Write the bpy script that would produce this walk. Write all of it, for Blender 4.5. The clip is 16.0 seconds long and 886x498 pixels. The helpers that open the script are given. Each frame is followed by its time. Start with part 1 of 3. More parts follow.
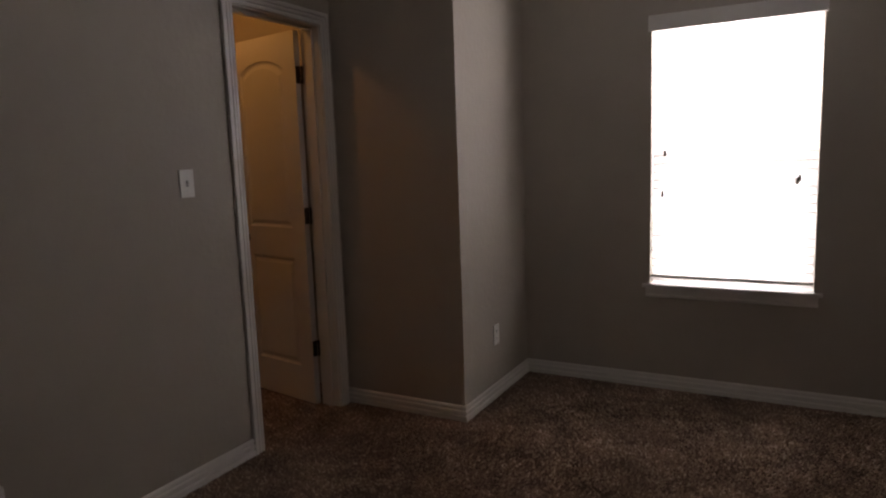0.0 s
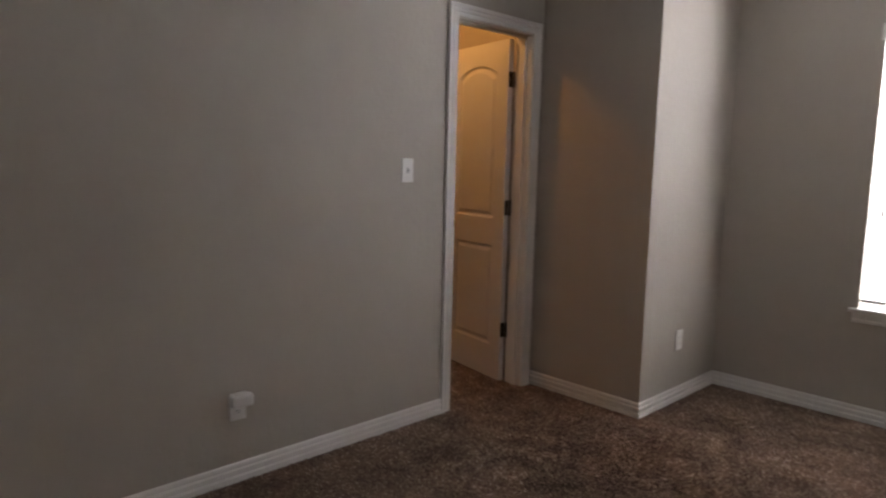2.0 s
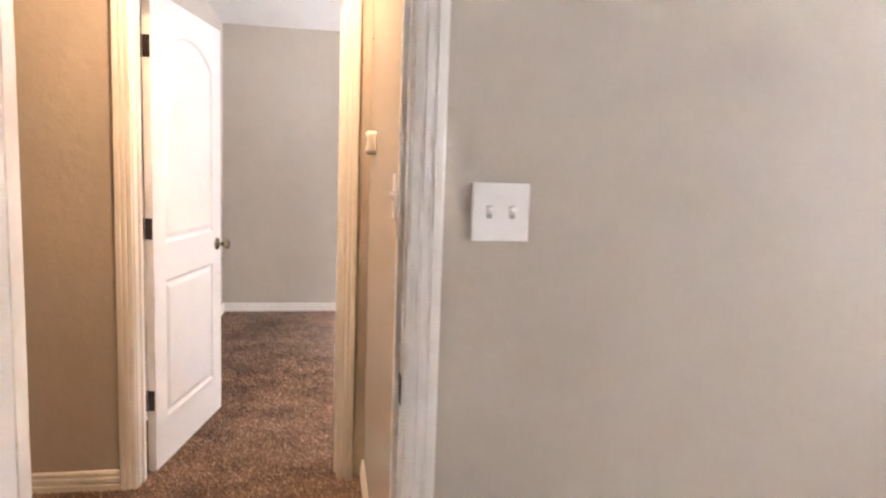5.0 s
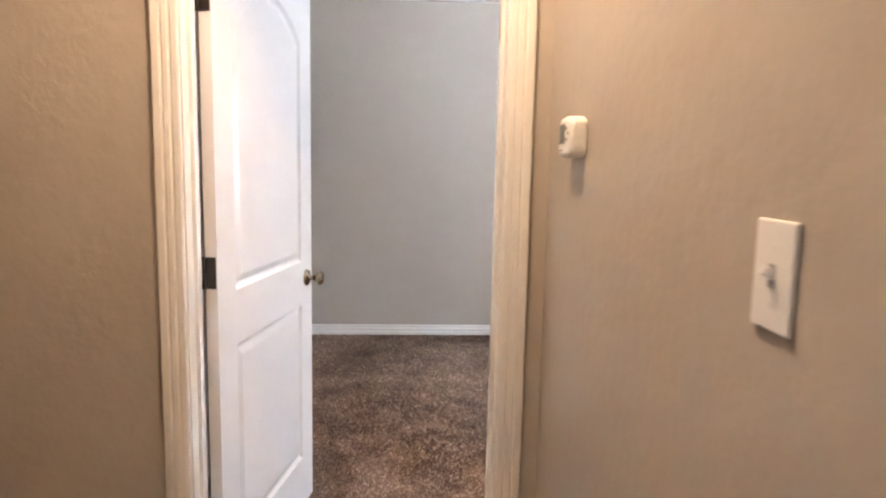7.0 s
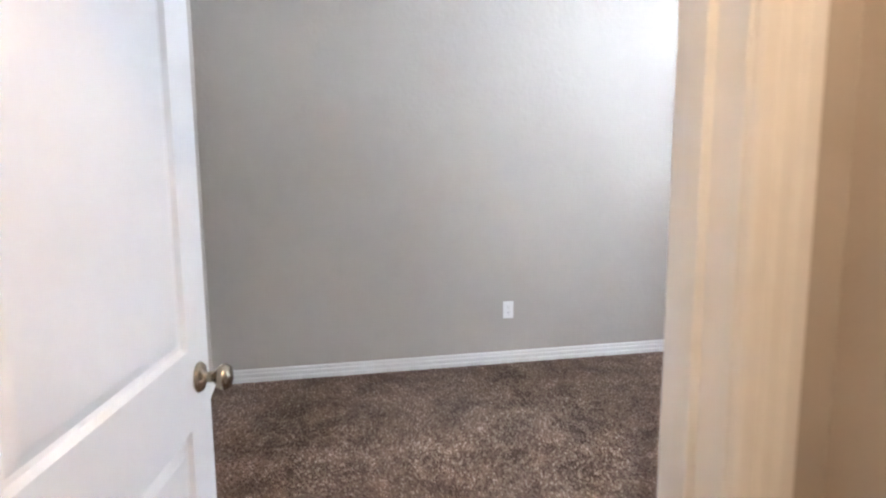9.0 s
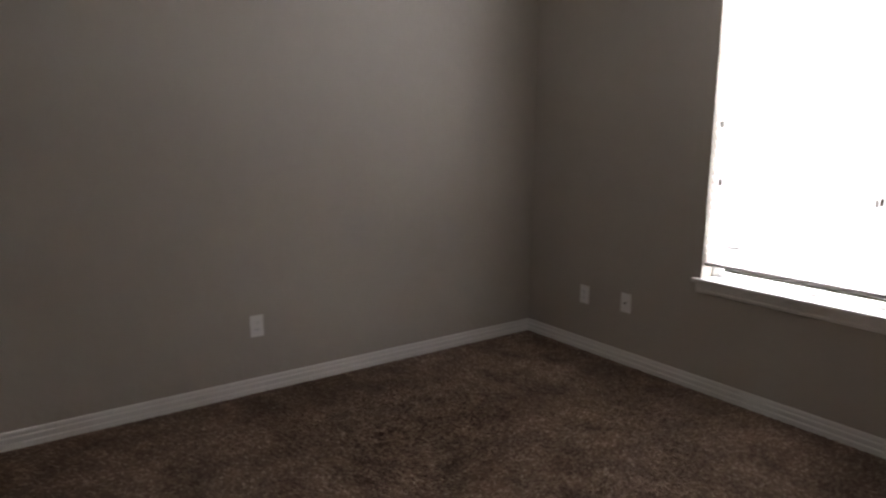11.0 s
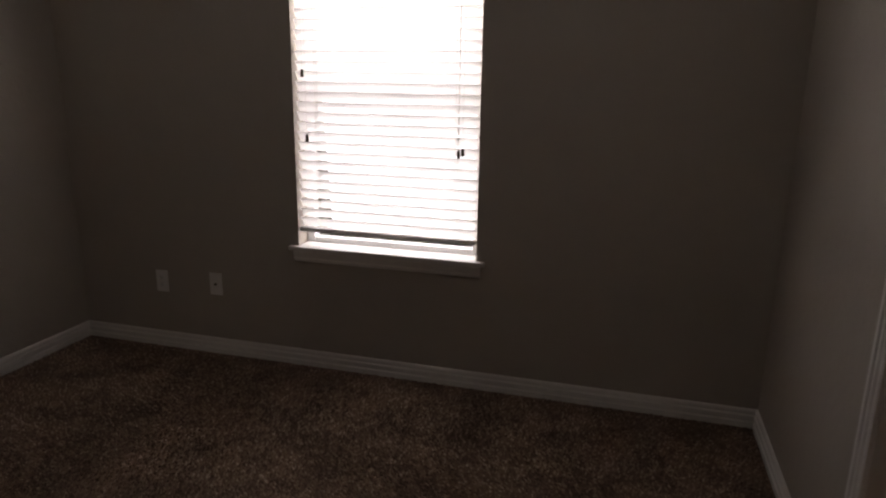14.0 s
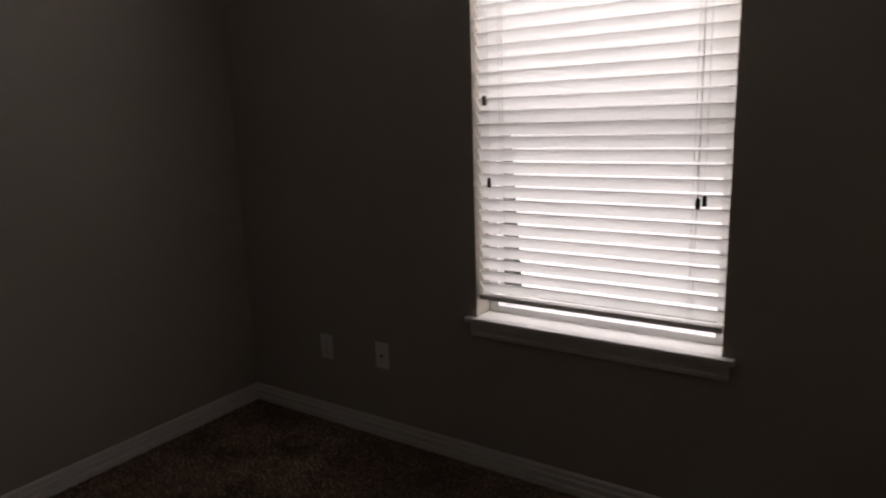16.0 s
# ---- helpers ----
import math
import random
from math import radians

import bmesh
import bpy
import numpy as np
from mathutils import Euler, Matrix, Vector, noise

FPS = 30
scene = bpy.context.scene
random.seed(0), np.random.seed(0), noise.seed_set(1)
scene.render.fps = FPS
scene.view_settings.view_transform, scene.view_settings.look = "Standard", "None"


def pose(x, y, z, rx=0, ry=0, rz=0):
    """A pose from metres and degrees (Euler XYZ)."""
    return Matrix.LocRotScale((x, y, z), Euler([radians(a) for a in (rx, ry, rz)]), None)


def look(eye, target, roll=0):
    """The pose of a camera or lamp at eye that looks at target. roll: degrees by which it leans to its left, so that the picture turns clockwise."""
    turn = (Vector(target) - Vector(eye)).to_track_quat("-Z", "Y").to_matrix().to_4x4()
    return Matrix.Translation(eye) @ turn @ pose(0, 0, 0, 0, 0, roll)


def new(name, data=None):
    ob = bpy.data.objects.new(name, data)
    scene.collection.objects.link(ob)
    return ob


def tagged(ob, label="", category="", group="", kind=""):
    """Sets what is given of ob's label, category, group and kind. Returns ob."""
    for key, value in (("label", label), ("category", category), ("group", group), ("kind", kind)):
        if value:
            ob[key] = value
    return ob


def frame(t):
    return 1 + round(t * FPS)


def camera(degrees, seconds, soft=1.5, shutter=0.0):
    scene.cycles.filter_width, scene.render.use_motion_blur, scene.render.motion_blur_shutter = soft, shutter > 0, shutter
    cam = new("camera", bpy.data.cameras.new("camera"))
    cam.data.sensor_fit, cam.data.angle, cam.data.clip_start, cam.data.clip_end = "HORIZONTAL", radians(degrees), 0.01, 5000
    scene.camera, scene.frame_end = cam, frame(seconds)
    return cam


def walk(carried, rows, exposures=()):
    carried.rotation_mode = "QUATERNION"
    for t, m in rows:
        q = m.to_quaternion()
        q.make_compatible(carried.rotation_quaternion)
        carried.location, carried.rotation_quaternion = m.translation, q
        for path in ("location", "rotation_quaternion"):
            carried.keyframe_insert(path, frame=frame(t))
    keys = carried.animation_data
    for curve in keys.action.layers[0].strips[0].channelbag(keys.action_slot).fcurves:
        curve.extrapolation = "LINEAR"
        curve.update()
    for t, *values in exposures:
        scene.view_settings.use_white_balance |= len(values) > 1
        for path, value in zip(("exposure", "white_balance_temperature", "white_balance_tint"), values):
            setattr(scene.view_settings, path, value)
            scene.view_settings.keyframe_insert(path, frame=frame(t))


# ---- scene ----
cam = camera(68.0, 16.0, soft=2.1, shutter=0.4)
PATH = [
    (0, (2.211, -0.09, 1.346), (1.261, 1.649, 1.075), -2.0),
    (0.5, (2.374, -0.174, 1.351), (1.343, 1.514, 1.055), 0.4),
    (1, (2.449, -0.268, 1.338), (1.306, 1.344, 1.029), 1.0),
    (1.5, (2.453, -0.279, 1.321), (1.138, 1.204, 1.054), 1.7),
    (2, (2.424, -0.286, 1.318), (0.992, 1.086, 1.061), 1.3),
    (2.5, (2.345, -0.324, 1.334), (0.752, 0.862, 1.096), 1.2),
    (3, (2.19, -0.329, 1.336), (0.549, 0.791, 1.105), 0.7),
    (3.5, (2.026, -0.313, 1.353), (0.312, 0.676, 1.065), 1.7),
    (4, (1.83, -0.324, 1.364), (-0.001, 0.438, 1.101), 0.9),
    (4.5, (1.631, -0.287, 1.342), (-0.279, 0.225, 1.044), 1.5),
    (4.7, (1.481, -0.277, 1.333), (-0.455, 0.157, 1.079), 2.2),
    (6.8, (0.268, -0.457, 1.384), (-1.713, -0.344, 1.132), -0.4),
    (7, (0.181, -0.484, 1.383), (-1.798, -0.353, 1.123), 1.2),
    (7.5, (-0.143, -0.529, 1.387), (-2.126, -0.413, 1.152), 0.3),
    (8, (-0.387, -0.572, 1.394), (-2.36, -0.421, 1.101), 1.9),
    (8.2, (-0.498, -0.617, 1.403), (-2.464, -0.386, 1.114), 1.1),
    (10.3, (-1.540, -0.600, 1.372), (-3.446, 0.111, 0.992), 0.7),
    (10.5, (-1.590, -0.568, 1.374), (-3.390, 0.302, 1.032), -0.3),
    (11, (-1.790, -0.477, 1.376), (-3.382, 0.677, 1.014), 0.4),
    (11.5, (-1.791, -0.408, 1.375), (-3.264, 0.896, 1.017), -0.5),
    (12, (-1.862, -0.382, 1.378), (-3.188, 1.068, 1.003), -0.4),
    (12.5, (-2.009, -0.276, 1.374), (-3.167, 1.310, 0.994), -0.3),
    (13, (-2.107, -0.233, 1.378), (-2.988, 1.518, 0.982), 1.0),
    (13.5, (-2.168, -0.271, 1.384), (-2.737, 1.599, 0.963), -0.0),
    (14, (-2.231, -0.148, 1.377), (-2.755, 1.718, 0.884), 0.9),
    (14.5, (-2.342, -0.034, 1.379), (-2.986, 1.808, 0.945), 0.2),
    (15, (-2.390, 0.157, 1.371), (-3.227, 1.931, 0.978), 0.7),
    (15.5, (-2.457, 0.356, 1.366), (-3.389, 2.086, 0.997), -1.8),
    (16, (-2.486, 0.551, 1.358), (-3.581, 2.177, 0.961), -1.9),
]
walk(cam, [(t, look(eye, target, roll)) for t, eye, target, roll in PATH],
     [(0, -1.15, 9000, 31), (1.5, -0.98, 8900, 30), (2.0, 0.25, 8100, 25), (2.5, 1.2, 8200, 25), (3.2, 2.05, 8500, 27), (4.0, 2.3, 8500, 28), (4.5, 2.6, 8400, 28),
      (6.8, 2.25, 7250, 22), (8.2, 2.25, 6500, 18), (9.6, 2.05, 6950, 18), (10.3, 1.65, 7400, 21), (10.7, 0.65, 7700, 22), (11.2, -0.75, 8500, 27),
      (12.0, -1.5, 9100, 30), (14.0, -1.55, 9100, 31), (15.0, -2.0, 9000, 31), (16.0, -2.4, 9000, 30)])

# ---- light ----
world = bpy.data.worlds.new("world")
scene.world = world
world.use_nodes = True
wn = world.node_tree.nodes
sky = wn.new("ShaderNodeTexSky")
sky.sky_type = "NISHITA"
sky.sun_disc = False
sky.sun_elevation = radians(42)
sky.sun_rotation = radians(150)
wn["Background"].inputs["Strength"].default_value = 0.12
world.node_tree.links.new(sky.outputs["Color"], wn["Background"].inputs["Color"])


def lamp(name, kind, m, power, colour, size, size_y=None):
    data = bpy.data.lights.new(name, kind)
    data.energy, data.color = power, colour
    if kind == "AREA":
        data.size = size
        if size_y:
            data.shape, data.size_y = "RECTANGLE", size_y
    elif kind == "SUN":
        data.angle = size
    else:
        data.shadow_soft_size = size
    ob = new(name, data)
    ob.matrix_world = m
    return ob


sun = lamp("sun", "SUN", look((0, -6, 7), (2.5, 3, 0)), 2.5, (1, 0.95, 0.87), radians(0.6))
WARM = (1.0, 0.77, 0.54)
hall_bulb = lamp("hall_bulb", "POINT", Matrix.Translation((-1.0, -0.56, 2.47)), 10.2, WARM, 0.022)
closet_bulb = lamp("closet_bulb", "POINT", Matrix.Translation((-0.72, 2.18, 2.50)), 11, (1.0, 0.53, 0.17), 0.05)
# daylight of the open sky, in the openings just outside the glass
SKY = (0.68, 0.84, 1.03)
day_one = lamp("window_daylight", "AREA", look((1.885, 3.875, 1.31), (1.885, 2.0, 1.06)), 178, SKY, 0.76, 1.44)
day_two = lamp("window_daylight", "AREA", look((-3.28, 2.79, 1.34), (-3.28, 1.0, 1.09)), 176, SKY, 0.78, 1.44)

# ---- materials ----


def material(name, colour, rough=0.6, metal=0.0, spread=0.08, grain=60.0, stain=1.5, bump=0.0, bump_scale=120.0,
             dist=0.002, translucent=0.0):
    """Noise at two scales on the colour, and a fine relief."""
    m = bpy.data.materials.new(name)
    m.use_nodes = True
    n, l = m.node_tree.nodes, m.node_tree.links
    b = n["Principled BSDF"]
    b.inputs["Roughness"].default_value, b.inputs["Metallic"].default_value = rough, metal
    at = n.new("ShaderNodeTexCoord")
    last = None
    for scale, weight in ((grain, 0.5), (stain, 0.5)):
        tex = n.new("ShaderNodeTexNoise")
        tex.inputs["Scale"].default_value, tex.inputs["Detail"].default_value = scale, 4
        l.new(at.outputs["Object"], tex.inputs["Vector"])
        ramp = n.new("ShaderNodeMapRange")
        ramp.inputs["To Min"].default_value, ramp.inputs["To Max"].default_value = 1 - spread * weight * 2, 1 + spread * weight * 2
        l.new(tex.outputs["Fac"], ramp.inputs["Value"])
        mix = n.new("ShaderNodeVectorMath")
        mix.operation = "SCALE"
        if last is None:
            mix.inputs[0].default_value = colour
        else:
            l.new(last, mix.inputs[0])
        l.new(ramp.outputs["Result"], mix.inputs["Scale"])
        last = mix.outputs["Vector"]
    l.new(last, b.inputs["Base Color"])
    if bump:
        tex = n.new("ShaderNodeTexNoise")
        tex.inputs["Scale"].default_value, tex.inputs["Detail"].default_value = bump_scale, 3
        l.new(at.outputs["Object"], tex.inputs["Vector"])
        rel = n.new("ShaderNodeBump")
        rel.inputs["Strength"].default_value, rel.inputs["Distance"].default_value = bump, dist
        l.new(tex.outputs["Fac"], rel.inputs["Height"])
        l.new(rel.outputs["Normal"], b.inputs["Normal"])
    if translucent:
        tr = n.new("ShaderNodeBsdfTranslucent")
        tr.inputs["Color"].default_value = (*colour, 1)
        ms = n.new("ShaderNodeMixShader")
        ms.inputs["Fac"].default_value = translucent
        l.new(b.outputs["BSDF"], ms.inputs[1])
        l.new(tr.outputs["BSDF"], ms.inputs[2])
        l.new(ms.outputs["Shader"], n["Material Output"].inputs["Surface"])
    return m


WALL = material("wall_paint", (0.440, 0.394, 0.338), 0.62, spread=0.035, grain=9, stain=0.9, bump=0.55, bump_scale=30, dist=0.004)
CEIL = material("ceiling_paint", (0.74, 0.73, 0.70), 0.85, spread=0.03, bump=0.5, bump_scale=60, dist=0.004)
TRIM = material("trim_paint", (0.76, 0.745, 0.71), 0.38, spread=0.03, grain=30, bump=0.05, bump_scale=200, dist=0.001)
DOOR = material("door_paint", (0.71, 0.70, 0.685), 0.35, spread=0.025, grain=25, bump=0.08, bump_scale=150, dist=0.001)
PLATE = material("plate_plastic", (0.82, 0.81, 0.78), 0.32, spread=0.02)
# near-black, for the shade inside holes that are not cut
SLOT = material("hole_shade", (0.03, 0.028, 0.025), 0.6)
BRONZE = material("oiled_bronze", (0.045, 0.034, 0.027), 0.42, metal=0.75, spread=0.25, grain=90)
NICKEL = material("aged_nickel", (0.33, 0.28, 0.21), 0.24, metal=1.0, spread=0.12, grain=70)
SLAT = material("blind_slat", (0.84, 0.835, 0.82), 0.42, spread=0.03, grain=40, translucent=0.64)
CORD = material("blind_cord", (0.70, 0.68, 0.63), 0.8)
TASSEL = material("tassel_wood", (0.10, 0.075, 0.055), 0.5, spread=0.2)
VINYL = material("vinyl_frame", (0.80, 0.80, 0.79), 0.4, spread=0.02)
SCREEN = material("lcd_screen", (0.11, 0.13, 0.12), 0.15, spread=0.05)
BUTTON = material("grey_button", (0.36, 0.35, 0.34), 0.5)
BRICK = material("outside_render", (0.45, 0.40, 0.35), 0.9, spread=0.15, grain=14, bump=0.4)
GRASS = material("lawn", (0.07, 0.10, 0.035), 0.95, spread=0.4, grain=30, stain=0.5)

GLASS = bpy.data.materials.new("window_glass")
GLASS.use_nodes = True
gb = GLASS.node_tree.nodes["Principled BSDF"]
gb.inputs["Transmission Weight"].default_value, gb.inputs["Roughness"].default_value, gb.inputs["IOR"].default_value = 1.0, 0.0, 1.45


MESH = bpy.data.materials.new("insect_screen")
MESH.use_nodes = True
mn, ml = MESH.node_tree.nodes, MESH.node_tree.links
mn["Principled BSDF"].inputs["Base Color"].default_value = (0.06, 0.06, 0.06, 1)
see = mn.new("ShaderNodeBsdfTransparent")
blend = mn.new("ShaderNodeMixShader")
blend.inputs["Fac"].default_value = 0.80
ml.new(mn["Principled BSDF"].outputs["BSDF"], blend.inputs[1])
ml.new(see.outputs["BSDF"], blend.inputs[2])
ml.new(blend.outputs["Shader"], mn["Material Output"].inputs["Surface"])


def carpet(name, per_tuft):
    """Flecked cut pile; per_tuft: the colour changes from tuft to tuft, over broad shading of the nap."""
    m = bpy.data.materials.new(name)
    m.use_nodes = True
    n, l = m.node_tree.nodes, m.node_tree.links
    b = n["Principled BSDF"]
    b.inputs["Roughness"].default_value = 0.95
    b.inputs["Specular IOR Level"].default_value = 0.15
    at = n.new("ShaderNodeTexCoord")
    ramp = n.new("ShaderNodeValToRGB")
    for pos, col in ((0.30, (0.188, 0.124, 0.092, 1)), (0.62, (0.250, 0.168, 0.127, 1)), (0.86, (0.365, 0.268, 0.208, 1))):
        e = ramp.color_ramp.elements.new(pos)
        e.color = col
    ramp.color_ramp.elements[0].color = (0.145, 0.094, 0.070, 1)
    ramp.color_ramp.elements[-1].color = (0.46, 0.36, 0.29, 1)
    if per_tuft:
        l.new(n.new("ShaderNodeNewGeometry").outputs["Random Per Island"], ramp.inputs["Fac"])
    else:
        f = n.new("ShaderNodeTexNoise")
        f.inputs["Scale"].default_value, f.inputs["Detail"].default_value, f.inputs["Roughness"].default_value = 160, 3, 0.75
        l.new(at.outputs["Object"], f.inputs["Vector"])
        mr = n.new("ShaderNodeMapRange")
        mr.inputs["From Min"].default_value, mr.inputs["From Max"].default_value = 0.3, 0.7
        mr.inputs["To Max"].default_value = 0.75
        l.new(f.outputs["Fac"], mr.inputs["Value"])
        l.new(mr.outputs["Result"], ramp.inputs["Fac"])
        rel = n.new("ShaderNodeBump")
        rel.inputs["Strength"].default_value, rel.inputs["Distance"].default_value = 0.6, 0.006
        l.new(f.outputs["Fac"], rel.inputs["Height"])
        l.new(rel.outputs["Normal"], b.inputs["Normal"])
    nap = n.new("ShaderNodeTexNoise")
    nap.inputs["Scale"].default_value, nap.inputs["Detail"].default_value, nap.inputs["Distortion"].default_value = 4.5, 4, 0.6
    l.new(at.outputs["Object"], nap.inputs["Vector"])
    shade = n.new("ShaderNodeMapRange")
    shade.inputs["From Min"].default_value, shade.inputs["From Max"].default_value = 0.3, 0.7
    shade.inputs["To Min"].default_value, shade.inputs["To Max"].default_value = 0.70, 1.26
    l.new(nap.outputs["Fac"], shade.inputs["Value"])
    mul = n.new("ShaderNodeVectorMath")
    mul.operation = "SCALE"
    l.new(ramp.outputs["Color"], mul.inputs[0])
    l.new(shade.outputs["Result"], mul.inputs["Scale"])
    l.new(mul.outputs["Vector"], b.inputs["Base Color"])
    return m


CARPET = carpet("carpet_backing", False)
PILE = carpet("carpet_pile", True)

# ---- helpers for building ----


def mesh_of(name, bm, mat, smooth=False):
    me = bpy.data.meshes.new(name)
    bmesh.ops.recalc_face_normals(bm, faces=bm.faces)
    bm.to_mesh(me)
    bm.free()
    if smooth:
        for p in me.polygons:
            p.use_smooth = True
    me.materials.append(mat)
    return me


def solid(name, bm, mat, label, category="", kind="structure", m=None, smooth=False):
    ob = new(name, mesh_of(name, bm, mat, smooth))
    if m is not None:
        ob.matrix_world = m
    return tagged(ob, label, category, "", kind)


def part(name, bm, mat, parent, label="", m=None, smooth=False):
    ob = new(name, mesh_of(name, bm, mat, smooth))
    ob.parent = parent
    if m is not None:
        ob.matrix_basis = m
    return tagged(ob, label)


def thing(name, m, label, category, group=""):
    ob = new(name)
    ob.matrix_world = m
    ob.empty_display_size = 0.05
    return tagged(ob, label, category, group)


def box(bm, x0, x1, y0, y1, z0, z1, bevel=0.0):
    m = Matrix.LocRotScale(((x0 + x1) / 2, (y0 + y1) / 2, (z0 + z1) / 2), None, (x1 - x0, y1 - y0, z1 - z0))
    made = bmesh.ops.create_cube(bm, size=1, matrix=m)["verts"]
    if bevel:
        edges = list({e for v in made for e in v.link_edges})
        bmesh.ops.bevel(bm, geom=edges, offset=bevel, segments=2, profile=0.6, affect="EDGES")
    return bm


def boxed(*sizes, bevel=0.0):
    return box(bmesh.new(), *sizes, bevel=bevel)


def turned(bm, profile, segments=20, m=Matrix()):
    """A solid of revolution about z; profile: rows of (radius, height)."""
    rings = []
    for r, h in profile:
        rings.append([bm.verts.new(m @ Vector((r * math.cos(a), r * math.sin(a), h)))
                      for a in (2 * math.pi * k / segments for k in range(segments))])
    for a, b in zip(rings, rings[1:]):
        for k in range(segments):
            bm.faces.new((a[k], a[(k + 1) % segments], b[(k + 1) % segments], b[k]))
    bm.faces.new(rings[0][::-1])
    bm.faces.new(rings[-1])
    return bm


def slab(axis, a0, a1, u0, u1, holes=(), top=0.0):
    """A wall square to x or y from a0 to a1, from u0 to u1 along it, with holes (u0, u1, z0, z1) right through."""
    us = sorted({u0, u1, *(h[0] for h in holes), *(h[1] for h in holes)})
    zs = sorted({0.0, top, *(h[2] for h in holes), *(h[3] for h in holes)})
    full = {}
    for i, (ua, ub) in enumerate(zip(us, us[1:])):
        for j, (za, zb) in enumerate(zip(zs, zs[1:])):
            uc, zc = (ua + ub) / 2, (za + zb) / 2
            full[i, j] = not any(h[0] < uc < h[1] and h[2] < zc < h[3] for h in holes)
    bm = bmesh.new()
    seen = {}

    def v(a, u, z):
        key = (a, u, z)
        if key not in seen:
            seen[key] = bm.verts.new((a, u, z) if axis == "x" else (u, a, z))
        return seen[key]

    for (i, j), on in full.items():
        if not on:
            continue
        ua, ub, za, zb = us[i], us[i + 1], zs[j], zs[j + 1]
        for a in (a0, a1):
            bm.faces.new((v(a, ua, za), v(a, ub, za), v(a, ub, zb), v(a, ua, zb)))
        for (di, dj), (p, q) in (((-1, 0), ((ua, za), (ua, zb))), ((1, 0), ((ub, za), (ub, zb))),
                                 ((0, -1), ((ua, za), (ub, za))), ((0, 1), ((ua, zb), (ub, zb)))):
            if not full.get((i + di, j + dj), False):
                bm.faces.new((v(a0, *p), v(a0, *q), v(a1, *q), v(a1, *p)))
    return bm


def sweep(profile, line, place):
    """A moulding along an open mitred line of 2D points; profile: rows of (outward to the left of the line, height)."""
    bm = bmesh.new()
    pts = [Vector(p) for p in line]
    ways = [(b - a).normalized() for a, b in zip(pts, pts[1:])]
    rings = []
    for k, p in enumerate(pts):
        a, b = ways[max(k - 1, 0)], ways[min(k, len(ways) - 1)]
        na, nb = Vector((-a.y, a.x)), Vector((-b.y, b.x))
        mitre = (na + nb) / (1 + na.dot(nb))
        rings.append([bm.verts.new(place(p + mitre * w, h)) for w, h in profile])
    for a, b in zip(rings, rings[1:]):
        for k in range(len(profile)):
            j = (k + 1) % len(profile)
            bm.faces.new((a[k], a[j], b[j], b[k]))
    bm.faces.new(rings[0])
    bm.faces.new(rings[-1][::-1])
    return bm


# ---- plan, in metres ----
H = 2.60           # ceiling
X_HALL = -0.115    # hall side of the wall between bedroom one and the hall
Y_T = -0.100       # hall wall with the thermostat
X_D, X_R = -1.517, -1.635   # hall face and bedroom-two face of the door wall
X_F = -5.006       # far wall of bedroom two
Y_W2 = 2.590       # window wall of bedroom two
Y_W1 = 3.680       # window wall of bedroom one
X_B, Y_B = 0.733, 2.797     # outer corner of the boxed-out corner
D1 = (-0.850, -0.128)       # clear width of the doorway to the hall
DC = (2.108, 2.698)         # clear width of the closet doorway
D2 = (-1.025, -0.219)       # clear width of the doorway to bedroom two
D4 = (0.740, 1.430)           # clear width of the second doorway of bedroom two
DOOR_H = 2.045
J = 0.019                   # jamb board
W1 = (1.480, 2.290, 0.588, 2.045)
W2 = (-3.714, -2.847, 0.592, 2.090)


def hole(d):
    return (d[0] - J, d[1] + J, 0.0, DOOR_H + J)


solid("wall_west", slab("x", X_HALL, 0.0, -1.72, Y_W1, [hole(D1), hole(DC)], H), WALL,
      "greige painted wall with two doorways", "wall")
solid("wall_bumpout_front", slab("y", Y_B, Y_B + 0.11, 0.0, X_B, (), H), WALL, "greige painted face of the boxed-out corner", "wall")
solid("wall_bumpout_side", slab("x", X_B - 0.11, X_B, Y_B + 0.11, Y_W1, (), H), WALL, "greige painted side of the boxed-out corner", "wall")
solid("wall_window_one", slab("y", Y_W1, Y_W1 + 0.15, X_HALL, 4.1, [W1], H), WALL, "greige painted wall with a bright window", "wall")
solid("wall_east", slab("x", 4.1, 4.22, -1.84, Y_W1 + 0.15, (), H), WALL, "plain greige painted bedroom wall", "wall")
solid("wall_south", slab("y", -1.84, -1.72, X_HALL, 4.1, (), H), WALL, "plain greige painted bedroom wall", "wall")
solid("wall_thermostat", slab("y", Y_T, Y_T + 0.11, X_D, X_HALL, (), H), WALL, "textured beige hall wall under warm light", "wall")
solid("wall_door", slab("x", X_R, X_D, -2.8, 3.1, [hole(D2), hole(D4)], H), WALL, "painted wall with a doorway to the bedroom", "wall")
solid("wall_hall_east", slab("x", X_HALL, 0.0, -2.8, -1.84, (), H), WALL, "plain beige hall wall", "wall")
solid("wall_hall_end", slab("y", -2.92, -2.8, X_R, 0.0, (), H), WALL, "plain beige wall closing the hall", "wall")
solid("wall_closet_end", slab("y", 2.98, 3.1, X_D, X_HALL, (), H), WALL, "plain painted closet wall", "wall")
solid("wall_far", slab("x", X_F - 0.13, X_F, -1.28, Y_W2 + 0.15, (), H), WALL, "long greige painted bedroom wall", "wall")
solid("wall_window_two", slab("y", Y_W2, Y_W2 + 0.15, X_F, X_R, [W2], H), WALL, "greige painted wall with a window", "wall")
# unseen; its place is assumed, near the door to keep the hinge gap dark
solid("wall_bedroom_south", slab("y", -1.32, -1.20, X_F, X_R, (), H), WALL, "plain greige painted bedroom wall", "wall")
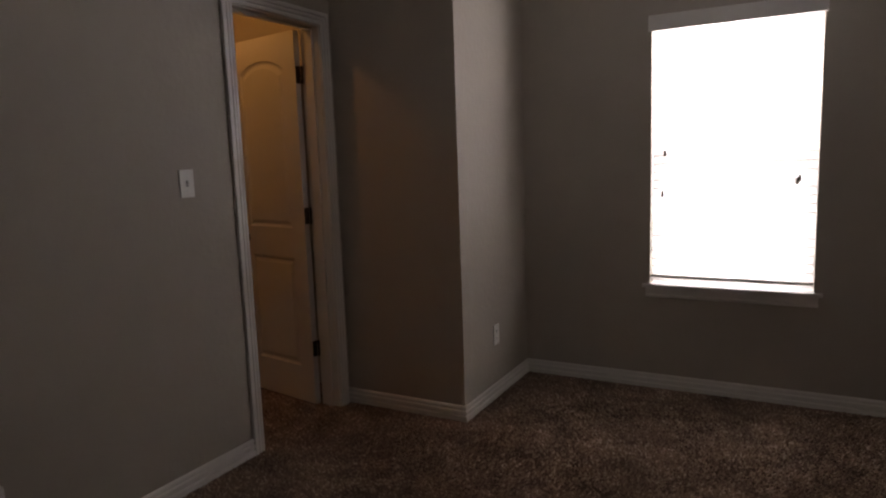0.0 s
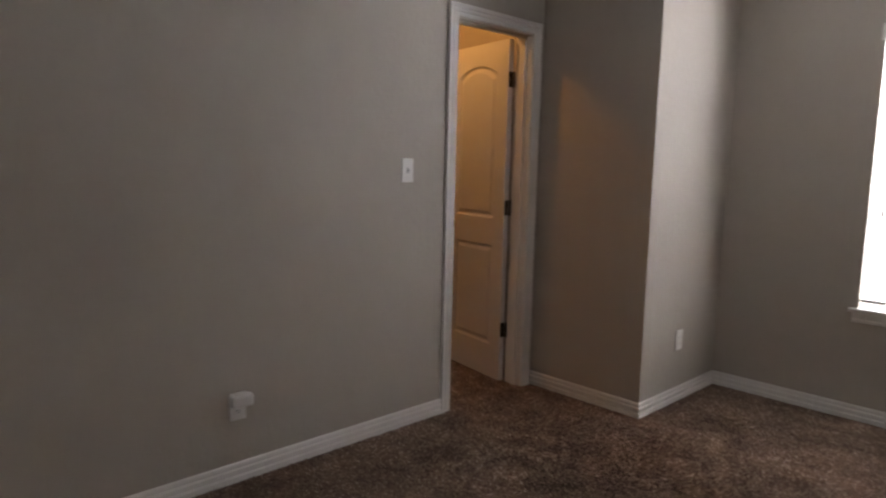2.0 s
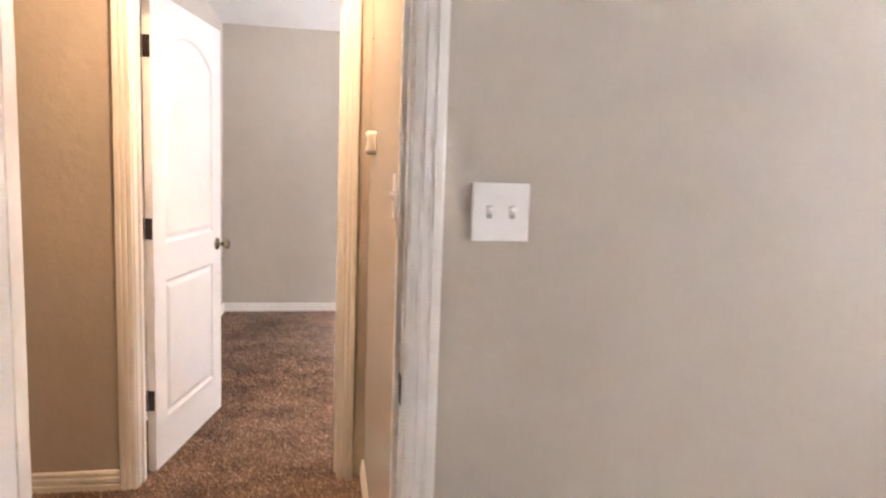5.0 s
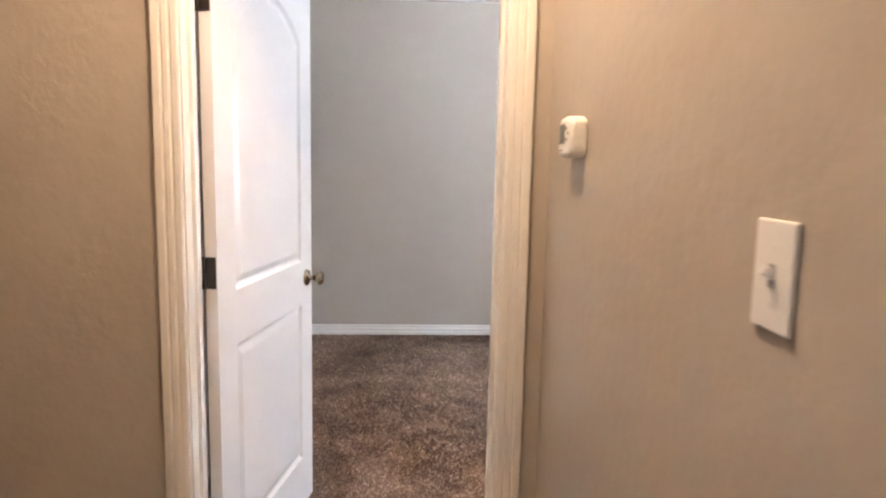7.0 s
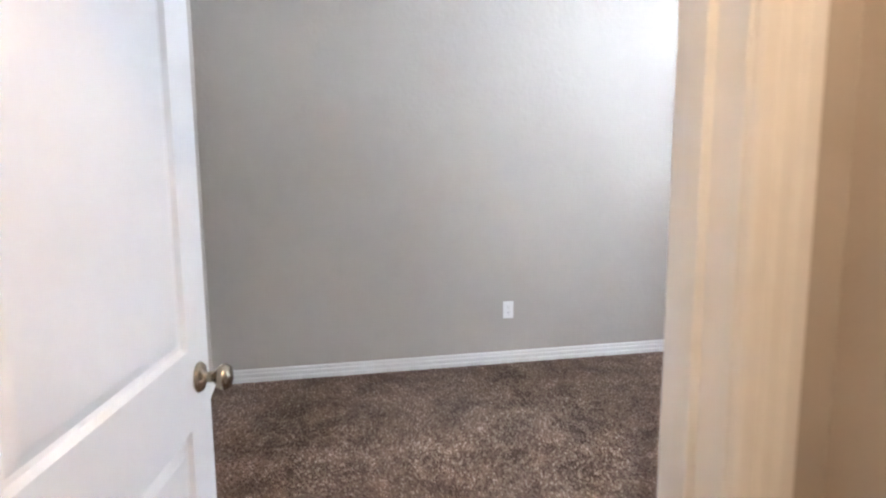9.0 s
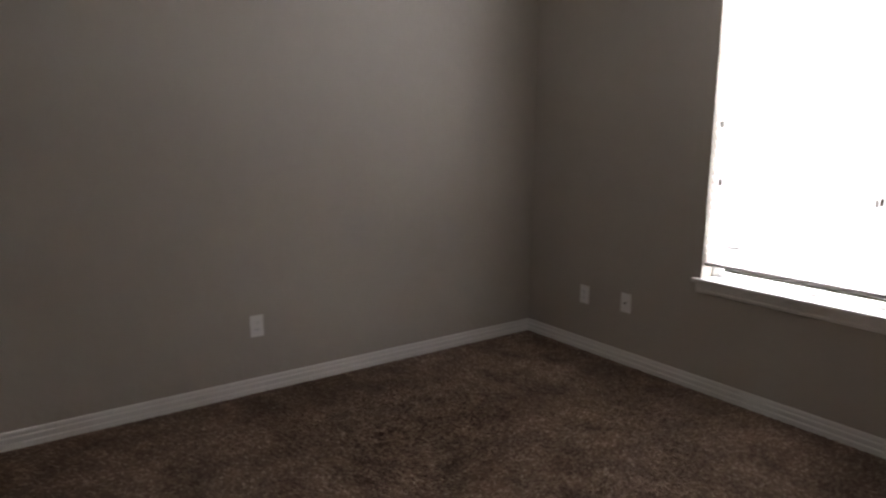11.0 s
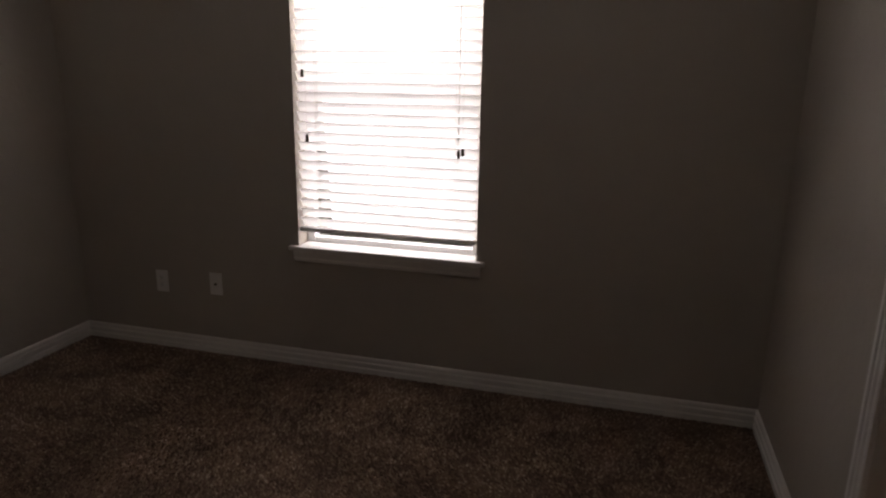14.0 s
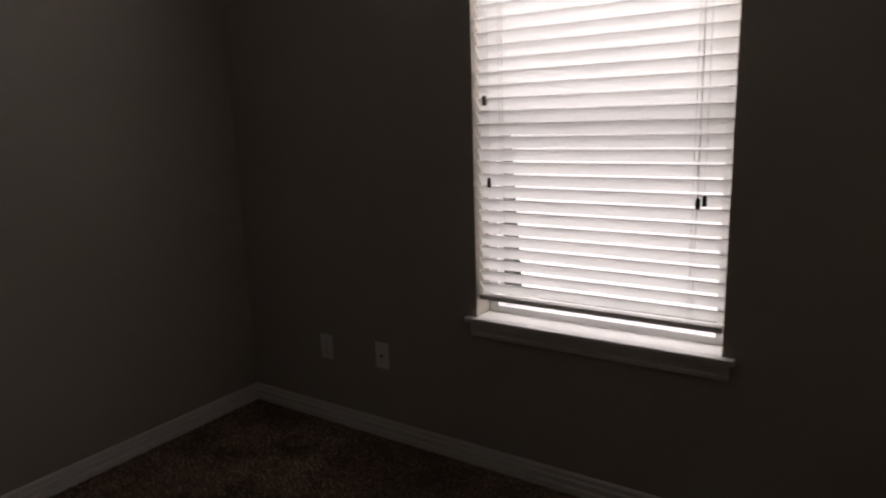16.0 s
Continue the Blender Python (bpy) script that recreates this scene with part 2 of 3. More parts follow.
solid("floor", boxed(X_F - 0.13, 4.22, -2.92, Y_W1 + 0.15, -0.12, 0.0), CARPET, "brown flecked cut-pile carpet", "carpet")
solid("ceiling", boxed(X_F - 0.13, 4.22, -2.92, Y_W1 + 0.15, H, H + 0.12), CEIL, "flat off-white painted ceiling", "ceiling")
solid("ground", boxed(-400, 400, -400, 400, -0.35, -0.25), GRASS, "mown grass around the house", "ground")

# ---- baseboards ----
BASE = [(0.0, 0.0), (0.0150, 0.0), (0.0150, 0.025), (0.0050, 0.029), (0.0050, 0.036), (0.0145, 0.040), (0.0145, 0.054),
        (0.0040, 0.058), (0.0040, 0.065), (0.0120, 0.069), (0.0105, 0.077), (0.0050, 0.083), (0.0, 0.083)]
CW = 0.070   # casing width


def baseboard(line):
    solid("baseboard", sweep(BASE, line, lambda p, h: Vector((p.x, p.y, h))), TRIM,
          "white grooved wooden baseboard along the carpet", "baseboard")


baseboard([(X_R, -1.20), (X_F, -1.20)][::-1])
baseboard([(X_F, Y_W2), (X_F, -1.20)])
baseboard([(X_R, Y_W2), (X_F, Y_W2)])
baseboard([(X_R, D4[1] + CW), (X_R, Y_W2)])
baseboard([(X_R, D2[1] + CW), (X_R, D4[0] - CW)])
baseboard([(X_R, -1.20), (X_R, D2[0] - CW)])
baseboard([(X_D, D2[0] - CW), (X_D, -2.8)])
baseboard([(X_HALL, Y_T), (X_D, Y_T)])
baseboard([(X_HALL, -2.8), (X_HALL, D1[0] - CW)])
baseboard([(0.0, D1[0] - CW), (0.0, -1.72)])
baseboard([(0.0, DC[0] - CW), (0.0, D1[1] + CW)])
baseboard([(4.1, Y_W1), (X_B, Y_W1), (X_B, Y_B), (0.0, Y_B)])
baseboard([(4.1, -1.72), (4.1, Y_W1)])
baseboard([(0.0, -1.72), (4.1, -1.72)])

# ---- door frames ----
CASE = [(0.0, 0.0), (0.0, 0.009), (0.004, 0.012), (0.016, 0.012), (0.019, 0.0095), (0.022, 0.0095), (0.026, 0.0145), (0.036, 0.0150),
        (0.039, 0.0115), (0.042, 0.0115), (0.046, 0.0175), (0.061, 0.0175), (0.065, 0.0140), (0.065, 0.0)]


def doorway(number, d, xa, xb, stop_x):
    """Jambs, stops and casings of a doorway in a wall from xa to xb; stop_x: where the door closes."""
    frame_ob = tagged(new("door_frame_%d" % number), "white painted door frame with fluted casing", "door frame", "", "structure")
    bm = bmesh.new()
    box(bm, xa, xb, d[0] - J, d[0], 0.0, DOOR_H, 0.001)
    part("jamb", bm, TRIM, frame_ob)
    part("jamb", boxed(xa, xb, d[1], d[1] + J, 0.0, DOOR_H, bevel=0.001), TRIM, frame_ob)
    part("head_jamb", boxed(xa, xb, d[0] - J, d[1] + J, DOOR_H, DOOR_H + J, bevel=0.001), TRIM, frame_ob)
    for a, b in ((d[0], d[0] + 0.011), (d[1] - 0.011, d[1])):
        part("stop", boxed(stop_x, stop_x + 0.034, a, b, 0.0, DOOR_H - 0.011, bevel=0.0015), TRIM, frame_ob)
    part("head_stop", boxed(stop_x, stop_x + 0.034, d[0], d[1], DOOR_H - 0.011, DOOR_H, bevel=0.0015), TRIM, frame_ob)
    for x, side in ((xb, 1), (xa, -1)):
        line = [(d[0] - 0.005, 0.0), (d[0] - 0.005, DOOR_H + 0.005), (d[1] + 0.005, DOOR_H + 0.005), (d[1] + 0.005, 0.0)]
        part("casing", sweep(CASE, line, lambda p, h, x=x, side=side: Vector((x + side * h, p.x, p.y))), TRIM, frame_ob)
    return frame_ob


frame_one = doorway(1, D1, X_HALL, 0.0, -0.072)
frame_closet = doorway(2, DC, X_HALL, 0.0, -0.073)
frame_two = doorway(3, D2, X_R, X_D, X_R + 0.037)
frame_bath = doorway(4, D4, X_R, X_D, X_R + 0.050)

# ---- doors ----
T = 0.035


def panel_line(x0, x1, z0, z1, rise, d):
    """Outline of a door panel, shrunk by d; rise: height of its arched top."""
    pts = [(x0 + d, z0 + d), (x1 - d, z0 + d)]
    if rise:
        n = 14
        for k in range(n + 1):
            s = k / n
            x = x1 - d + (x0 - x1 + 2 * d) * s
            pts.append((x, z1 - rise - d + rise * (1 - abs(2 * s - 1) ** 2.3)))
    else:
        pts += [(x1 - d, z1 - d), (x0 + d, z1 - d)]
    return pts


def door_leaf(width, height=2.032):
    bm = bmesh.new()
    s = 0.118 if width > 0.65 else 0.105
    panels = ((s, width - s, 0.205, 0.824, 0.0), (s, width - s, 0.990, 1.905, 0.105 if width > 0.65 else 0.055))
    steps = ((0.0, 0.0), (0.010, 0.0085), (0.019, 0.0100), (0.040, 0.0025))
    rim = {}
    for side in (0, 1):
        def v(x, z, deep):
            return bm.verts.new((x, deep if side == 0 else T - deep, z))
        outer = [v(x, z, 0) for x, z in ((0, 0), (width, 0), (width, height), (0, height))]
        rim[side] = outer
        loops = [outer]
        for p in panels:
            rings = [[v(x, z, deep) for x, z in panel_line(*p, d)] for d, deep in steps]
            for a, b in zip(rings, rings[1:]):
                for k in range(len(a)):
                    j = (k + 1) % len(a)
                    bm.faces.new((a[k], a[j], b[j], b[k]))
            bm.faces.new(rings[-1])
            loops.append(rings[0])
        edges = []
        for loop in loops:
            for k in range(len(loop)):
                a, b = loop[k], loop[(k + 1) % len(loop)]
                edges.append(bm.edges.get((a, b)) or bm.edges.new((a, b)))
        bmesh.ops.triangle_fill(bm, use_beauty=True, edges=edges)
    for k in range(4):
        j = (k + 1) % 4
        bm.faces.new((rim[0][k], rim[0][j], rim[1][j], rim[1][k]))
    return bm


def knob(bm, y, out):
    m = Matrix.Translation((0, y, 0)) @ Matrix.Rotation(radians(-90 * out), 4, "X")
    return turned(bm, [(0.032, 0.0), (0.033, 0.003), (0.029, 0.009), (0.014, 0.012), (0.011, 0.020), (0.012, 0.034), (0.020, 0.040),
                       (0.0265, 0.048), (0.0275, 0.057), (0.023, 0.066), (0.012, 0.070)], 24, m)


def door(name, hinge, turn, width, mirrored, label, with_knob=True):
    """Leaf from the hinge along its own x; turn: its direction in degrees. The knuckles stand on its y = 0 face, or on the other."""
    ob = thing(name, pose(*hinge, 0, 0, turn), label, "door")
    y0 = -T if mirrored else 0.0
    leaf = part("leaf", door_leaf(width), DOOR, ob, "", Matrix.Translation((0.007, y0, 0.008)))
    knuckle_y = 0.006 if mirrored else -0.006
    for z in (0.325, 1.067, 1.812):
        bm = bmesh.new()
        for k in range(3):
            turned(bm, [(0.0062, z - 0.045 + 0.0305 * k), (0.0068, z - 0.0445 + 0.0305 * k), (0.0068, z - 0.0165 + 0.0305 * k),
                        (0.0062, z - 0.016 + 0.0305 * k)], 12, Matrix.Translation((0.0, knuckle_y, 0)))
        box(bm, 0.0040, 0.0068, min(y0 + 0.003, y0 + T - 0.003), max(y0 + 0.003, y0 + T - 0.003), z - 0.0445, z + 0.0445)
        part("hinge", bm, BRONZE, ob, "dark bronze butt hinge")
    if with_knob:
        for y, out in ((y0, -1), (y0 + T, 1)):
            part("knob", knob(bmesh.new(), 0, out), NICKEL, ob, "aged nickel door knob", Matrix.Translation((width - 0.058, y, 0.928)), True)
        part("latch_plate", boxed(width + 0.002, width + 0.0052, y0 + 0.006, y0 + T - 0.006, 0.925, 0.985, bevel=0.001), NICKEL, ob)
    return ob


door("bedroom_door", (X_R - 0.012, D2[0] + 0.002, 0.0), 180 - 10.8, 0.808, True, "white two-panel arched door standing ajar into the bedroom")
door("closet_door", (X_HALL - 0.012, DC[1] - 0.002, 0.0), 180 - 10, 0.594, False, "white two-panel arched door swung open into the lit closet")
door("entry_door", (0.024, D1[0] + 0.002, 0.0), -2, 0.705, False, "white two-panel arched door folded back into the bedroom")


def strike_plate(x, y, z, side):
    bm = boxed(x - 0.014, x + 0.014, y - 0.0012, y + 0.0012, z - 0.029, z + 0.029, bevel=0.0006)
    ob = thing("strike_plate", Matrix.Translation((x, y, z)), "dark bronze strike plate on the door jamb", "strike plate")
    part("plate", bm, BRONZE, ob, "", Matrix.Translation((-x, -y, -z)))
    # dark block on the plate, for the shade in its latch hole
    part("latch_hole_shade", boxed(-0.007, 0.007, -side * 0.0016 - 0.0004, -side * 0.0016 + 0.0004, -0.013, 0.013), SLOT, ob)


strike_plate(-0.019, D1[1] - 0.0012, 0.905, 1)
strike_plate(X_R + 0.019, D2[1] - 0.0012, 0.955, 1)

# ---- windows, sills and blinds ----


def window(number, w, y):
    x0, x1, z0, z1 = w
    ob = tagged(new("window_%d" % number), "white vinyl single-hung window, over-bright with daylight", "window", "", "structure")
    y_f = y + 0.095
    bm = bmesh.new()
    for a in ((x0, x0 + 0.04, z0, z1), (x1 - 0.04, x1, z0, z1), (x0 + 0.04, x1 - 0.04, z0, z0 + 0.045), (x0 + 0.04, x1 - 0.04, z1 - 0.04, z1)):
        box(bm, a[0], a[1], y_f, y_f + 0.05, a[2], a[3], 0.003)
    part("window_frame", bm, VINYL, ob)
    zm = z0 + (z1 - z0) * 0.49
    part("meeting_rail", boxed(x0 + 0.04, x1 - 0.04, y_f + 0.004, y_f + 0.044, zm - 0.022, zm + 0.022, bevel=0.003), VINYL, ob)
    for za, zb, dy in ((z0 + 0.045, zm - 0.022, 0.015), (zm + 0.022, z1 - 0.04, 0.030)):
        pane = part("pane", boxed(x0 + 0.04, x1 - 0.04, y_f + dy, y_f + dy + 0.004, za, zb), GLASS, ob)
        pane.visible_shadow = False
    part("insect_screen", boxed(x0 + 0.045, x1 - 0.045, y_f + 0.0465, y_f + 0.0475, z0 + 0.045, zm), MESH, ob, "dark fine insect screen over the lower sash")
    return ob


def sill(w, y):
    x0, x1, z0, _ = w
    ob = thing("window_sill", Matrix.Translation(((x0 + x1) / 2, y, z0)), "white painted window stool with a moulded apron below", "window sill")
    h = (x1 - x0) / 2
    bm = bmesh.new()
    box(bm, -h - 0.040, h + 0.040, -0.032, 0.0, 0.0, 0.020, 0.005)
    box(bm, -h + 0.001, h - 0.001, -0.001, 0.094, 0.0, 0.0195)
    part("stool", bm, TRIM, ob)
    prof = [(0.0, 0.0), (0.0, -0.014), (0.010, -0.016), (0.030, -0.013), (0.033, -0.009), (0.037, -0.009), (0.041, -0.012), (0.052, -0.010), (0.057, -0.004), (0.057, 0.0)]
    bm = bmesh.new()
    rings = [[bm.verts.new((s * (h + 0.022), d - 0.0005, -w_)) for w_, d in prof] for s in (-1, 1)]
    for k in range(len(prof)):
        j = (k + 1) % len(prof)
        bm.faces.new((rings[0][k], rings[0][j], rings[1][j], rings[1][k]))
    bm.faces.new(rings[0])
    bm.faces.new(rings[1][::-1])
    part("apron", bm, TRIM, ob)
    return ob


def slat_mesh(half):
    """A slightly crowned 50 mm slat."""
    bm = bmesh.new()
    rows = [(-0.025, 0.0), (-0.0125, 0.0022), (0.0, 0.003), (0.0125, 0.0022), (0.025, 0.0)]
    rings = [[bm.verts.new((s * half, y, z + t)) for y, z in rows] for t in (0.0, 0.0028) for s in (-1, 1)]
    a, b, c, d = rings
    for k in range(4):
        bm.faces.new((a[k], b[k], b[k + 1], a[k + 1]))
        bm.faces.new((c[k], c[k + 1], d[k + 1], d[k]))
        bm.faces.new((a[k], a[k + 1], c[k + 1], c[k]))
        bm.faces.new((b[k], d[k], d[k + 1], b[k + 1]))
    for k in (0, 4):
        bm.faces.new((a[k], c[k], d[k], b[k]))
    return mesh_of("slat", bm, SLAT)


def blind(w, y, bottom, tilt, label, tassels):
    """A two-inch slat blind in the window recess. tassels: (place from the middle, height of the tassel's top, its depth)."""
    x0, x1, z0, z1 = w
    half = (x1 - x0) / 2 - 0.006
    ob = thing("window_blind", Matrix.Translation(((x0 + x1) / 2, y + 0.031, 0)), label, "window blind", "slat blinds")
    part("head_rail", boxed(-half, half, -0.026, 0.026, z1 - 0.052, z1 - 0.003, bevel=0.002), TRIM, ob)
    part("valance", boxed(-half - 0.020, half + 0.020, -0.058, -0.049, z1 - 0.060, z1 + 0.022, bevel=0.003), TRIM, ob)
    me = slat_mesh(half)
    pitch = 0.0445
    n = int((z1 - 0.075 - bottom - 0.025) / pitch)
    rng = random.Random(7)
    for k in range(n + 1):
        o = new("slat", me)
        o.parent = ob
        o.matrix_basis = pose(0, 0, bottom + 0.035 + pitch * k, tilt + rng.uniform(-1.5, 1.5), rng.uniform(-0.12, 0.12), 0)
    part("bottom_rail", boxed(-half, half, -0.026, 0.026, bottom - 0.010, bottom + 0.008, bevel=0.003), TRIM, ob)
    for x in (-half + 0.10, half - 0.10):
        bm = bmesh.new()
        for yy in (-0.0275, 0.0275):
            turned(bm, [(0.0009, bottom), (0.0009, z1 - 0.055)], 6, Matrix.Translation((x, yy, 0)))
            turned(bm, [(0.0009, bottom), (0.0009, z1 - 0.055)], 6, Matrix.Translation((x + 0.012, yy, 0)))
        part("ladder_cord", bm, CORD, ob)
    for x, z, dy in tassels:
        c = part("pull_cord", turned(bmesh.new(), [(0.0009, z), (0.0009, z1 - 0.055)], 6, Matrix.Translation((x, dy, 0))), CORD, ob)
        part("tassel", turned(bmesh.new(), [(0.003, z + 0.002), (0.0066, z - 0.002), (0.0076, z - 0.025), (0.0070, z - 0.031), (0.002, z - 0.032)], 10,
                              Matrix.Translation((x, dy, 0))), TASSEL, c, "small dark wooden tassel", smooth=True)
    return ob


window(1, W1, Y_W1)
window(2, W2, Y_W2)
sill(W1, Y_W1)
sill(W2, Y_W2)
blind(W1, Y_W1, 0.650, -57, "white slat blind lowered to the sill, slats tilted",
      [(-0.330, 1.350, -0.040), (-0.340, 1.130, -0.040), (0.311, 1.190, -0.040), (0.322, 1.205, -0.036)])
blind(W2, Y_W2, 0.690, -57, "white slat blind hung just above the sill, slats tilted",
      [(-0.380, 1.420, -0.040), (-0.366, 1.135, -0.040), (0.345, 1.092, -0.040), (0.363, 1.100, -0.036)])

# ---- plates, outlets and small devices ----


def plate_at(name, m, wide, label, category, group=""):
    """A wall plate; local x along the wall, local z up, local y out of the wall."""
    ob = thing(name, m, label, category, group)
    part("plate", boxed(-wide / 2, wide / 2, 0.0, 0.0065, -0.0572, 0.0572, bevel=0.0028), PLATE, ob)
    return ob


def screw(ob, x, z):
    part("screw", turned(bmesh.new(), [(0.0032, 0.0), (0.0030, 0.0010)], 10, Matrix.Translation((x, 0.0063, z)) @ Matrix.Rotation(radians(-90), 4, "X")), PLATE, ob)


def switch_plate(m, gangs, label):
    ob = plate_at("light_switch", m, 0.070 + 0.046 * (gangs - 1), label, "light switch")
    for k in range(gangs):
        x = 0.046 * (k - (gangs - 1) / 2)
        # raised grey pad: the shade around the toggle, put into colour
        part("toggle_slot_shade", boxed(x - 0.0055, x + 0.0055, 0.0060, 0.0072, -0.0125, 0.0125, bevel=0.0004), BUTTON, ob)
        bm = boxed(x - 0.0046, x + 0.0046, 0.004, 0.019, -0.004, 0.006, bevel=0.0015)
        bmesh.ops.rotate(bm, verts=bm.verts, cent=(x, 0.006, 0), matrix=Matrix.Rotation(radians(26), 3, "X"))
        part("toggle", bm, PLATE, ob)
        for z in (-0.030, 0.030):
            screw(ob, x, z)
    return ob


def outlet(m, label):
    ob = plate_at("wall_outlet", m, 0.070, label, "outlet", "wall outlets")
    for z in (-0.0195, 0.0195):
        face = part("socket", boxed(-0.0165, 0.0165, 0.004, 0.0080, z - 0.0135, z + 0.0135, bevel=0.003), PLATE, ob)
        bm = bmesh.new()
        # dark blocks just proud of the socket paint the shade in its holes
        box(bm, -0.0075, -0.0055, 0.0075, 0.0084, z - 0.002, z + 0.006)
        box(bm, 0.0055, 0.0075, 0.0075, 0.0084, z - 0.002, z + 0.006)
        box(bm, -0.002, 0.002, 0.0075, 0.0084, z - 0.0095, z - 0.0055)
        part("slot_shade", bm, SLOT, face)
    screw(ob, 0, 0)
    return ob


def blank_plate(m, label):
    ob = plate_at("cable_plate", m, 0.070, label, "wall plate")
    part("jack", turned(bmesh.new(), [(0.0065, 0.0), (0.0065, 0.003), (0.0046, 0.0035), (0.0046, 0.010)], 12,
                        Matrix.Translation((0, 0.006, 0)) @ Matrix.Rotation(radians(-90), 4, "X")), NICKEL, ob)
    for z in (-0.042, 0.042):
        screw(ob, 0, z)
    return ob


# out of a wall that faces +x, -x, +y or -y
def on_x(x, y, z):
    return pose(x, y, z, 0, 0, -90)


def on_y_neg(x, y, z):
    return pose(x, y, z, 0, 0, 180)


switch_plate(on_x(0.0, 0.057, 1.266), 2, "white double toggle switch plate on the greige wall")
switch_plate(on_x(0.0, 1.785, 1.283), 1, "white single toggle switch plate beside the closet door")
switch_plate(on_y_neg(-0.455, Y_T, 1.276), 1, "white single toggle switch plate on the hall wall")
outlet(on_x(X_B, 3.20, 0.36), "white duplex outlet low on the boxed-out corner")
outlet(on_x(X_F, 0.665, 0.362), "white duplex outlet low on the long wall")
outlet(on_y_neg(-4.503, Y_W2, 0.359), "white duplex outlet below the window")
blank_plate(on_y_neg(-4.184, Y_W2, 0.373), "white cable plate beside the outlet")
plug_outlet = outlet(on_x(0.0, 0.897, 0.322), "white duplex outlet with a device plugged in")


def plug_device(m):
    ob = thing("air_freshener", m, "white rounded plug-in air freshener standing off the outlet", "air freshener")
    part("housing", boxed(-0.046, 0.046, 0.014, 0.060, 0.010, 0.060, bevel=0.012), PLATE, ob)
    part("plug_body", boxed(-0.017, 0.017, 0.0085, 0.034, 0.004, 0.034, bevel=0.004), PLATE, ob)
    part("vent_cap", boxed(-0.028, 0.028, 0.026, 0.050, 0.059, 0.064, bevel=0.002), TRIM, ob)


plug_device(on_x(0.0, 0.897, 0.322))


def thermostat(m):
    ob = thing("thermostat", m, "white digital thermostat with a grey screen on the hall wall", "thermostat")
    bm = bmesh.new()
    rim = []
    for y, d in ((0.0, 0.004), (0.004, 0.0), (0.026, 0.0), (0.032, 0.003), (0.0345, 0.009)):
        ring = []
        for k in range(40):
            a = 2 * math.pi * k / 40
            c, q = math.cos(a), math.sin(a)
            r = (abs(c) ** 5 + abs(q) ** 5) ** -0.2
            ring.append(bm.verts.new(((0.043 - d) * r * c, y, (0.041 - d) * r * q + 0.004 * max(q, 0) * (1 - c * c))))
        rim.append(ring)
    for a, b in zip(rim, rim[1:]):
        for k in range(40):
            bm.faces.new((a[k], a[(k + 1) % 40], b[(k + 1) % 40], b[k]))
    bm.faces.new(rim[0][::-1])
    bm.faces.new(rim[-1])
    part("body", bm, PLATE, ob)
    part("screen_bezel", boxed(-0.008, 0.032, 0.0340, 0.0352, -0.012, 0.030, bevel=0.0005), BUTTON, ob)
    part("screen", boxed(-0.005, 0.029, 0.0345, 0.0358, -0.009, 0.027, bevel=0.0005), SCREEN, ob)
    for x, z in ((-0.018, 0.019), (-0.026, 0.009), (-0.018, -0.003)):
        part("button", boxed(x - 0.004, x + 0.004, 0.0338, 0.0365, z - 0.0035, z + 0.0035, bevel=0.0012), BUTTON, ob)
    for x in (0.026, 0.016, 0.006):
        part("small_button", boxed(x - 0.0032, x + 0.0032, 0.0338, 0.0362, -0.027, -0.0235, bevel=0.0008), BUTTON, ob)
    return ob


thermostat(on_y_neg(-1.223, Y_T, 1.441) @ Matrix.Diagonal((1.22, 1.08, 1.02, 1)))


# ---- lamps at the ceilings ----
def ceiling_lamp(name, x, y, label):
    ob = thing(name, Matrix.Translation((x, y, H)), label, "ceiling light")
    part("base", turned(bmesh.new(), [(0.075, 0.0), (0.075, -0.012), (0.050, -0.022), (0.030, -0.030), (0.030, -0.050)][::-1], 24), PLATE, ob, smooth=True)
    return ob


ceiling_lamp("hall_lamp_holder", -1.0, -0.56, "white porcelain lamp holder on the hall ceiling")
ceiling_lamp("closet_lamp_holder", -0.72, 2.18, "white porcelain lamp holder on the closet ceiling")


